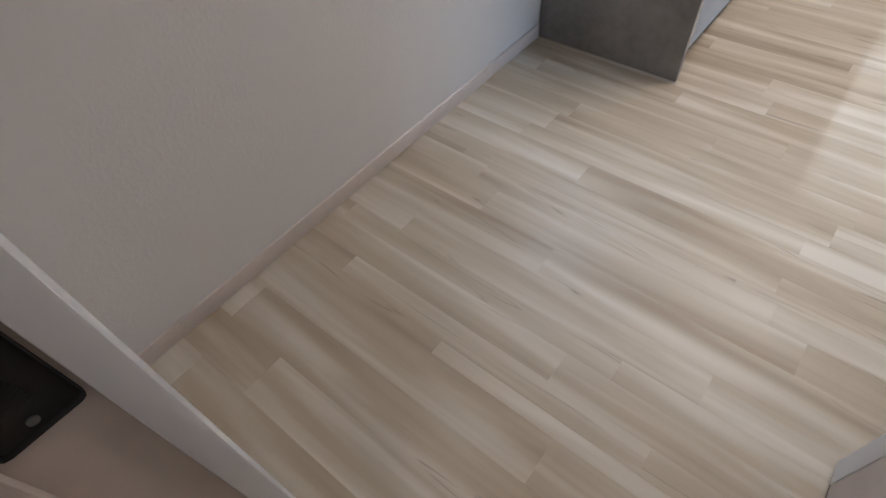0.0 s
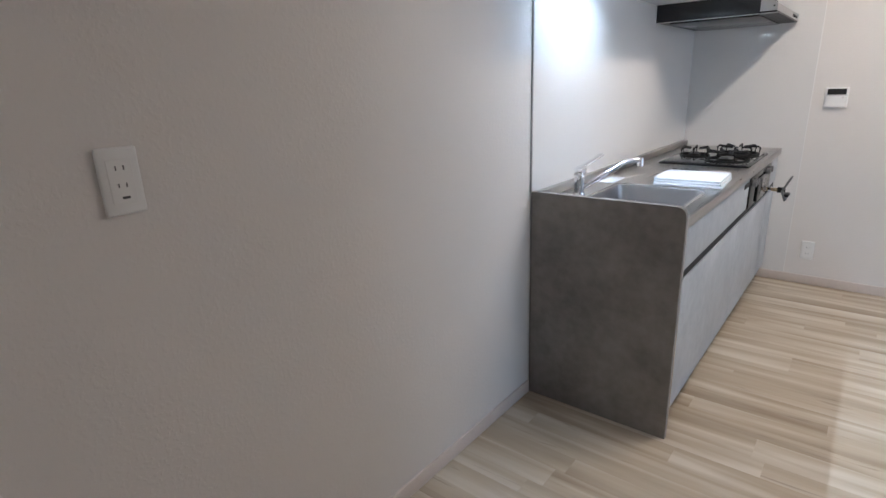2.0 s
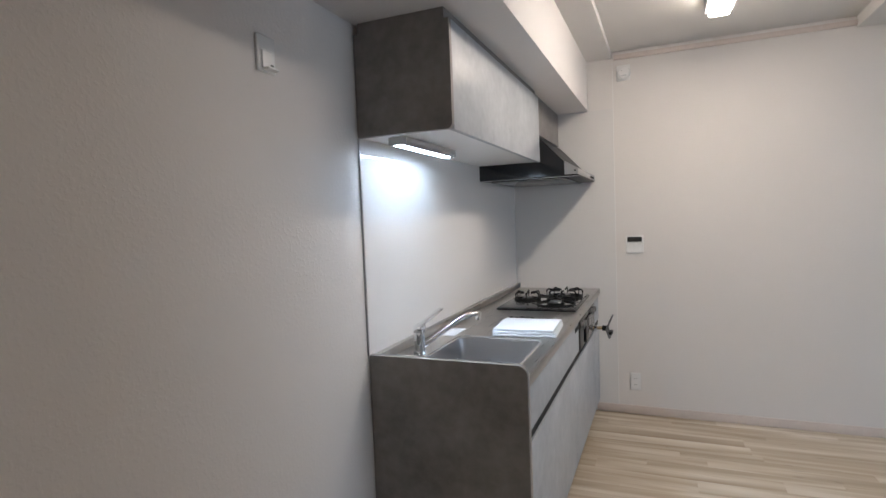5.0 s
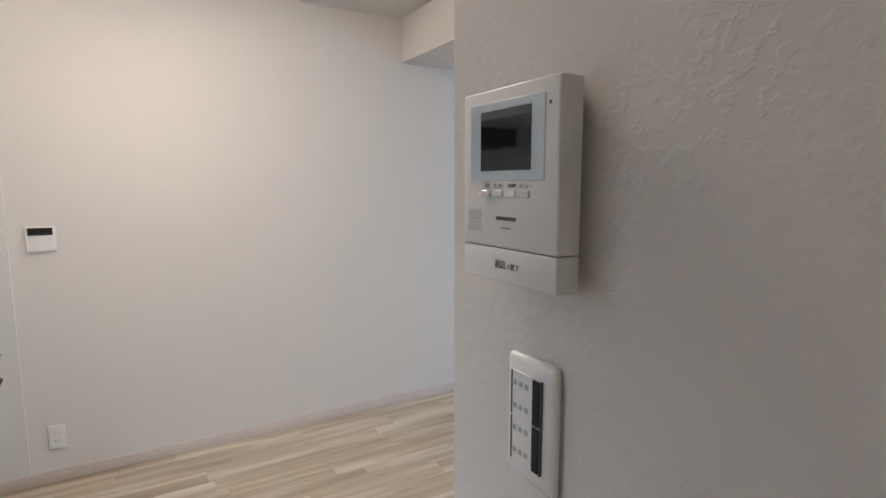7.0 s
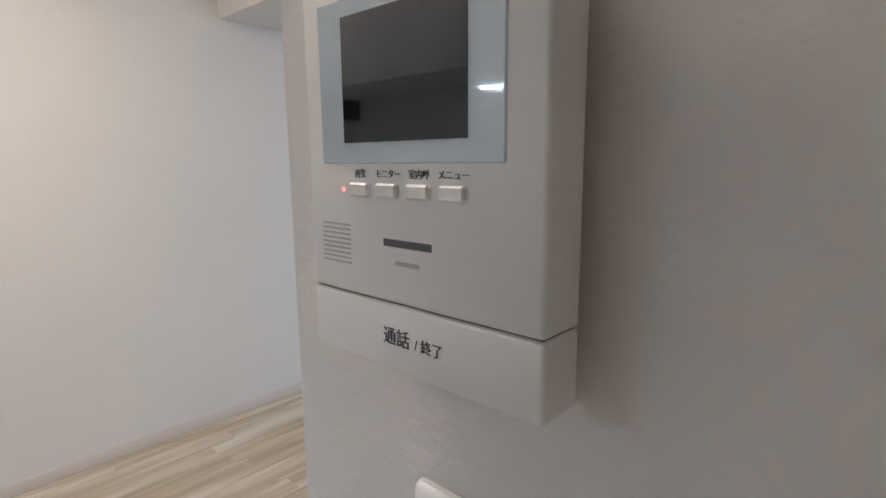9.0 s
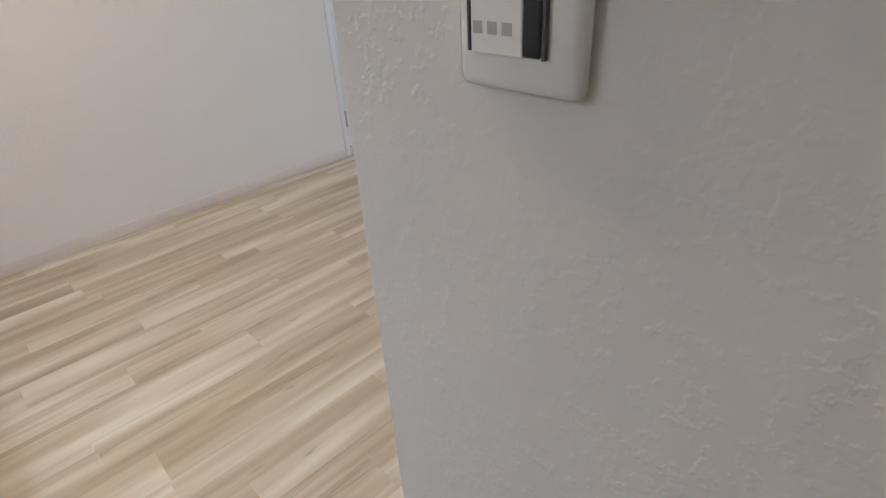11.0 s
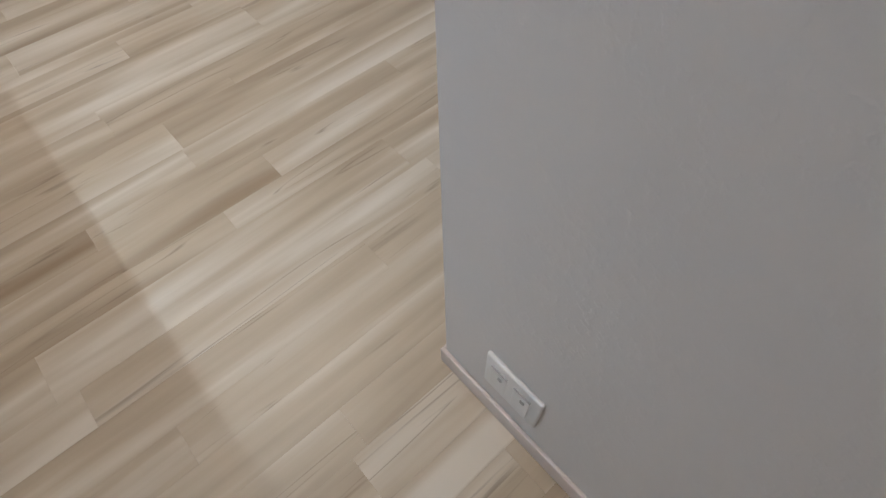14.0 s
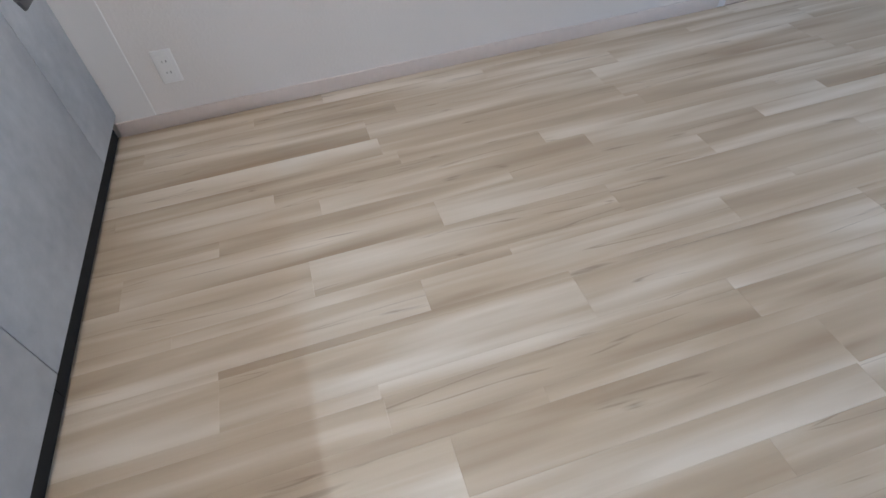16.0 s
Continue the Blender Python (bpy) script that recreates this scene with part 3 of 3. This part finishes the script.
def grill_handle():
    g = thing("gas_valve", GV, "brass-stemmed grey lever plate sticking out of the stove front", "valve")
    x, y, z = GV
    part("stem", rod(bmesh.new(), (0.59, y, z), (x, y, z), 0.011, 0.009), BRASS, g, "brass stem")
    part("collar", rod(bmesh.new(), (0.60, y, z), (0.615, y, z), 0.02), CHROME, g)
    part("hub", rod(bmesh.new(), (x - 0.026, y, z), (x + 0.012, y, z), 0.017, 0.015, 20), MATT_BLACK, g, "black hub")
    for lean, shift, high, label in ((24, 0.020, 0.088, "tall dark grey wing"), (-20, -0.010, -0.060, "short dark grey wing")):
        lo, hi = min(0, high), max(0, high)
        bm = block(x - 0.005, x + 0.006, y - 0.046, y + 0.046, z + lo, z + hi, 0.004)
        bmesh.ops.rotate(bm, verts=bm.verts, cent=(x, y, z), matrix=Matrix.Rotation(radians(lean), 3, "Y"))
        part("wing", bm, GREY_METAL, g, label)
    part("grip", block(x + 0.004, x + 0.036, y - 0.040, y + 0.040, z - 0.034, z - 0.016, 0.005), MATT_BLACK, g, "black grip bar")


GV = (0.672, 3.735, 0.672)
grill_handle()


def wall_cabinet():
    c = thing("wall_cabinet", (0.18, 2.67, 1.69), "dark-sided wall cabinet with pale concrete-look doors", "cabinet")
    part("body", block(0.004, 0.345, 2.012, 3.345, 1.692, 2.05), CARCASS, c, "white board underside")
    part("end_panel", rounded_side(0.004, 0.367, 1.69, 2.05, 0.022, 1.992, 2.012, True), DARK_STONE, c, "dark grey concrete-look side")
    for y0, y1 in ((2.0125, 3.345),):
        part("door", block(0.347, 0.367, y0, y1, 1.689, 2.05, 0.0015), PALE_STONE, c, "pale concrete-look door")
    part("filler", block(0.02, 0.348, 1.996, 3.345, 2.05, 2.088), DARK_STONE, c, "dark filler strip")


wall_cabinet()


def hood():
    h = thing("range_hood", (0.28, 3.74, 1.60), "glossy black slanted range hood with a silver front lip", "range hood")
    y0, y1 = 3.35, BACK - 0.006
    prof = [(0.004, 1.603), (0.573, 1.603), (0.573, 1.611), (0.50, 1.611), (0.50, 1.685), (0.355, 1.84), (0.30, 1.865), (0.004, 1.865)]
    part("canopy", prism(prof, 1, y0, y1), MATT_BLACK, h, "black enamel canopy")
    lip = [(0.502, 1.6115), (0.575, 1.6115), (0.575, 1.645), (0.502, 1.687)]
    front = part("front_lip", prism(lip, 1, y0, y1, 0.002), SILVER, h, "silver front lip")
    for i in range(4):
        part("button", rod(bmesh.new(), (0.572, 3.9 + 0.05 * i, 1.625), (0.579, 3.9 + 0.05 * i, 1.625), 0.008), BLACK, front)
    part("filter_plate", block(0.06, 0.49, y0 + 0.05, y1 - 0.05, 1.594, 1.603, 0.003), BLACK, h, "black filter plate")
    part("lower_edge", block(0.004, 0.575, y0 - 0.003, y0 + 0.004, 1.599, 1.603), SILVER, h, "thin bright lower edge")
    part("cover_panel", block(0.004, 0.335, y0, y1, 1.865, 2.086, 0.002), DARK_STONE, h, "dark grey cover panel")
    side = [(0.006, 1.606), (0.498, 1.606), (0.498, 1.684), (0.354, 1.837), (0.30, 1.862), (0.006, 1.862)]
    part("side_panel", prism(side, 1, y0 - 0.002, y0), BLACK, h, "glossy black side")
    part("rivet", rod(bmesh.new(), (0.56, y0 - 0.002, 1.632), (0.56, y0 + 0.003, 1.632), 0.004), BLACK, front)


hood()


# ---- things on the walls ----
# A plate is built in a flat frame: u across, v up, w out of the wall; wall_at() turns that into a bmesh on its wall.
def wall_at(bm, m):
    bmesh.ops.transform(bm, matrix=m, verts=bm.verts)
    return bm


def on_left(y, z):      # faces +x
    return Matrix(((0, 0, 1, 0.0), (1, 0, 0, y), (0, 1, 0, z), (0, 0, 0, 1)))


def on_back(x, z, out=0.0):      # faces -y
    return Matrix(((1, 0, 0, x), (0, 0, -1, BACK - out), (0, 1, 0, z), (0, 0, 0, 1)))


def on_partition(y, z):      # faces -x
    return Matrix(((0, 0, -1, PART), (-1, 0, 0, y), (0, 1, 0, z), (0, 0, 0, 1)))


def plate(o, m, w, h, d, bevel, mat=PLASTIC, name="plate", label=""):
    return part(name, wall_at(block(-w / 2, w / 2, -h / 2, h / 2, 0, d, bevel, 3), m), mat, o, label)


def piece(o, m, name, u, v, w, h, d0, d1, mat, bevel=0.0006, label=""):
    return part(name, wall_at(block(u - w / 2, u + w / 2, v - h / 2, v + h / 2, d0, d1, bevel, 1), m), mat, o, label)


def outlet(name, m, label, earth=True, w=0.07, h=0.12):
    o = thing(name, m.translation, label, "outlet")
    plate(o, m, w, h, 0.009, 0.005)
    ins = piece(o, m, "insert", 0, 0, w * 0.60, h * 0.66, 0.0088, 0.0102, PLASTIC, 0.0008)
    for v in (0.024, -0.007) if earth else (0.02, -0.02):
        for u in (-0.0065, 0.0065):
            piece(ins, m, "slot", u, v, 0.0022, 0.0085 if u > 0 else 0.0075, 0.0098, 0.0106, INK, 0.0)
    if earth:
        piece(ins, m, "earth_terminal", 0.002, -0.029, 0.013, 0.0045, 0.0098, 0.0106, INK, 0.0004, "dark earth terminal slot")
    return o


outlet("wall_outlet", on_left(0.531, 1.178), "white double outlet plate with an earth terminal on the wall")
outlet("wall_outlet", on_back(0.816, 0.226), "white double outlet plate low on the end wall", False)


def plug_box():
    m = on_left(1.527, 1.86)
    o = thing("hood_outlet", m.translation, "small white outlet high on the wall with its cover open", "outlet")
    plate(o, m, 0.072, 0.10, 0.010, 0.005)
    piece(o, m, "cover", 0, -0.016, 0.05, 0.05, 0.0098, 0.016, PLASTIC, 0.003)
    piece(o, m, "flap", 0.004, -0.042, 0.044, 0.007, 0.0098, 0.03, PLASTIC, 0.002)
    piece(o, m, "slot", 0.012, -0.03, 0.012, 0.004, 0.0158, 0.0166, INK, 0)


plug_box()


def thermostat():
    m = on_back(0.8265, 1.169)
    o = thing("heater_control", m.translation, "white water heater control with a black display", "control panel")
    plate(o, m, 0.114, 0.116, 0.018, 0.005)
    piece(o, m, "display", 0, 0.034, 0.092, 0.034, 0.0178, 0.0190, SCREEN, 0.0006, "black display")
    piece(o, m, "flap", 0, -0.02, 0.104, 0.062, 0.0178, 0.0198, PLASTIC, 0.0012)
    piece(o, m, "seam", 0, 0.0125, 0.104, 0.0016, 0.0178, 0.0184, INK_SOFT, 0)
    piece(o, m, "mark", 0.032, 0.002, 0.012, 0.003, 0.0197, 0.0200, INK_SOFT, 0)


thermostat()


def alarm():
    m = on_back(0.775, 2.315)
    o = thing("gas_alarm", m.translation, "small rounded white gas alarm high on the end wall", "alarm")
    plate(o, m, 0.088, 0.104, 0.012, 0.005, name="base")
    part("dome", wall_at(rod(bmesh.new(), (0.004, -0.006, 0.0118), (0.004, -0.006, 0.040), 0.042, 0.034, 32), m), PLASTIC, o)
    piece(o, m, "grille", 0.004, -0.024, 0.034, 0.006, 0.0398, 0.0408, PLASTIC_GREY, 0.0004)
    piece(o, m, "lamp_window", -0.008, 0.008, 0.008, 0.004, 0.0398, 0.0406, INK_SOFT, 0.0)


alarm()


def light_switch():
    m = on_partition(1.493, 1.206)
    o = thing("light_switch", m.translation, "white switch plate with four labelled rows and two dark rockers", "light switch")
    plate(o, m, 0.066, 0.117, 0.009, 0.006)
    part("insert", wall_at(block(-0.022, 0.0065, -0.043, 0.043, 0.0088, 0.0112, 0.0008, 1), m), PLASTIC, o)
    for v in (0.0215, -0.0215):
        piece(o, m, "rocker", 0.0112, v, 0.009, 0.041, 0.0100, 0.0122, BLACK, 0.0008, "dark rocker edge")
        piece(o, m, "gap", -0.0228, v, 0.0012, 0.041, 0.0088, 0.0114, INK, 0.0)
        piece(o, m, "edge_strip", 0.0170, v, 0.0012, 0.042, 0.0088, 0.0116, INK, 0.0)
    for v in (0.032, 0.0105, -0.0105, -0.032):
        for u in (-0.0175, -0.0095, -0.0015):
            piece(o, m, "print_bar", u, v, 0.0052, 0.005, 0.0111, 0.01135, INK_SOFT, 0, "unreadable grey print")


light_switch()


def tv_outlet():
    m = on_partition(1.4725, 0.194)
    o = thing("tv_outlet", m.translation, "white double-width outlet plate low on the partition", "outlet")
    plate(o, m, 0.116, 0.118, 0.009, 0.005)
    for u in (-0.026, 0.022):
        ins = piece(o, m, "insert", u, 0, 0.034, 0.066, 0.0088, 0.0112, PLASTIC, 0.001)
        piece(ins, m, "slit", u, 0.034, 0.034, 0.0014, 0.0088, 0.0116, INK_SOFT, 0)
        piece(ins, m, "socket", u + 0.004, 0.014, 0.009, 0.009, 0.0108, 0.0135, SILVER if u > 0 else INK_SOFT, 0.001)


tv_outlet()


def intercom():
    """White video intercom: body, tilted front, glass bezel with a dark screen, keys and lettering."""
    cy, cz = 1.502, 1.4145
    m = on_partition(cy, cz)
    W, H, D = 0.128, 0.161, 0.033
    o = thing("video_intercom", m.translation, "white video intercom with a dark screen on the partition", "intercom")
    part("back_plate", wall_at(block(-W / 2 + 0.014, W / 2 - 0.014, -H / 2 + 0.014, H / 2 - 0.012, 0, 0.011, 0.001), m), PLASTIC_GREY, o)
    body = part("body", wall_at(block(-0.0615, 0.066, -0.0521, 0.081, 0.010, D, 0.0018, 3), m), PLASTIC, o)
    bar = part("talk_bar", wall_at(block(-0.0615, 0.066, -0.082, -0.0526, 0.010, D, 0.0018, 3), m), PLASTIC, o, "white talk key bar")
    part("seam", wall_at(block(-0.060, 0.0645, -0.056, -0.049, 0.012, D - 0.0018), m), INK, o)
    bz = part("bezel", wall_at(block(-0.0495, 0.0505, 0.0045, 0.0700, D - 0.001, D + 0.0008, 0.0006, 1), m), BEZEL, body, "pale blue glass bezel")
    part("screen", wall_at(block(-0.0330, 0.0350, 0.0130, 0.0630, D, D + 0.0011), m), SCREEN, bz, "dark screen")
    part("microphone", wall_at(rod(bmesh.new(), (0.0555, 0.0615, D - 0.001), (0.0555, 0.0615, D + 0.0002), 0.0016, 0.0016, 14), m), INK, body)
    part("status_lamp", wall_at(rod(bmesh.new(), (-0.036, -0.0065, D - 0.001), (-0.036, -0.0065, D + 0.0003), 0.0011, 0.0011, 10), m), RED_GLOW, body, "small red lamp")
    for u, words in ((-0.024, "再生"), (-0.007, "モニター"), (0.0105, "室内呼"), (0.0277, "メニュー")):
        piece(body, m, "key", u, -0.0062, 0.0122, 0.0058, D - 0.001, D + 0.0022, PLASTIC, 0.0008, "small white key")
        part("lettering", wall_at(text_mesh(words, 0.0038, pose(u, 0.0002, D + 0.0002)), m), INK, body)
    for j in range(9):
        piece(body, m, "speaker_slit", -0.0425, -0.0218 - 0.0021 * j, 0.0205, 0.0009, D - 0.001, D + 0.0001, INK_SOFT, 0)
    piece(body, m, "maker_mark", 0.003, -0.027, 0.027, 0.0030, D - 0.001, D + 0.00025, INK, 0, "dark maker's mark")
    piece(body, m, "model_mark", 0.003, -0.0350, 0.0135, 0.0018, D - 0.001, D + 0.0002, INK_SOFT, 0)
    part("lettering", wall_at(text_mesh("通話", 0.0080, pose(-0.0042, -0.0668, D + 0.0002)), m), INK, bar)
    part("lettering", wall_at(text_mesh("/ 終了", 0.0060, pose(0.0142, -0.0672, D + 0.0002)), m), INK, bar)


intercom()

# ---- the floor ----
floor = solid("floor", block(0, 5.0, -1.6, BACK + 0.1, -0.05, -0.009), SUBFLOOR, "pale maple plank floor with random-length boards", "floor", "structure")
random.seed(11)
LENGTH = 0.905
# row edges from the doorway to the end wall; known board ends per row
edges = [0.608, 0.649, 0.718, 0.807, 0.87, 0.965, 1.07, 1.172, 1.245, 1.272, 1.335, 1.437, 1.51, 1.61, 1.70, 1.79, 1.88, 1.98, 2.075, 2.205,
         2.275, 2.37, 2.45, 2.531, 2.661, 2.70, 2.79, 2.827, 2.962, 2.985, 3.09, 3.13, 3.262, 3.372, 3.437, 3.516, 3.59, 3.662, 3.76, 3.89,
         3.985, 4.06, 4.138]
ends = {0.608: 0.565, 0.718: 0.836, 0.87: 0.234, 1.172: 0.287, 1.272: 1.176, 1.335: 0.556, 1.51: 0.337, 2.075: 0.872, 2.275: 1.512,
        2.531: 1.371, 2.70: 1.257, 2.827: 0.897, 2.985: 1.425, 3.13: 1.148, 3.262: 0.64, 3.437: 1.211, 3.59: 1.497, 3.89: 0.65}
y = edges[0]
while y > -1.5:
    y -= random.choice((0.07, 0.095, 0.1, 0.12))
    edges.insert(0, y)
meshes = {}
rest = bmesh.new()
for y0, y1 in zip(edges, edges[1:]):
    first = ends.get(y0, random.uniform(0, LENGTH)) % LENGTH
    stops = [0.001] + [x for x in (first + LENGTH * k for k in range(6)) if 0.03 < x < 4.97] + [4.999]
    for a, b in zip(stops, stops[1:]):
        if y0 < -0.4 or a > 3.9:
            box(rest, a + 0.0001, b - 0.0001, y0 + 0.0001, y1 - 0.0001, -0.009, 0)
            continue
        key = (round(b - a, 3), round(y1 - y0, 3))
        if key not in meshes:
            bm = block(-key[0] / 2 + 0.0001, key[0] / 2 - 0.0001, -key[1] / 2 + 0.0001, key[1] / 2 - 0.0001, -0.009, 0)
            top = [e for e in bm.edges if all(v.co.z > -0.001 for v in e.verts)]
            bmesh.ops.bevel(bm, geom=top, offset=0.00015, segments=1, affect="EDGES")
            bmesh.ops.recalc_face_normals(bm, faces=bm.faces)
            me = bpy.data.meshes.new("plank")
            bm.to_mesh(me)
            bm.free()
            me.materials.append(PLANK)
            meshes[key] = me
        p = new("plank", meshes[key])
        p.parent = floor
        p.location = Vector(((a + b) / 2, (y0 + y1) / 2, 0)) - floor.location
tagged(part("planks", rest, PLANK, floor), kind="stuff")
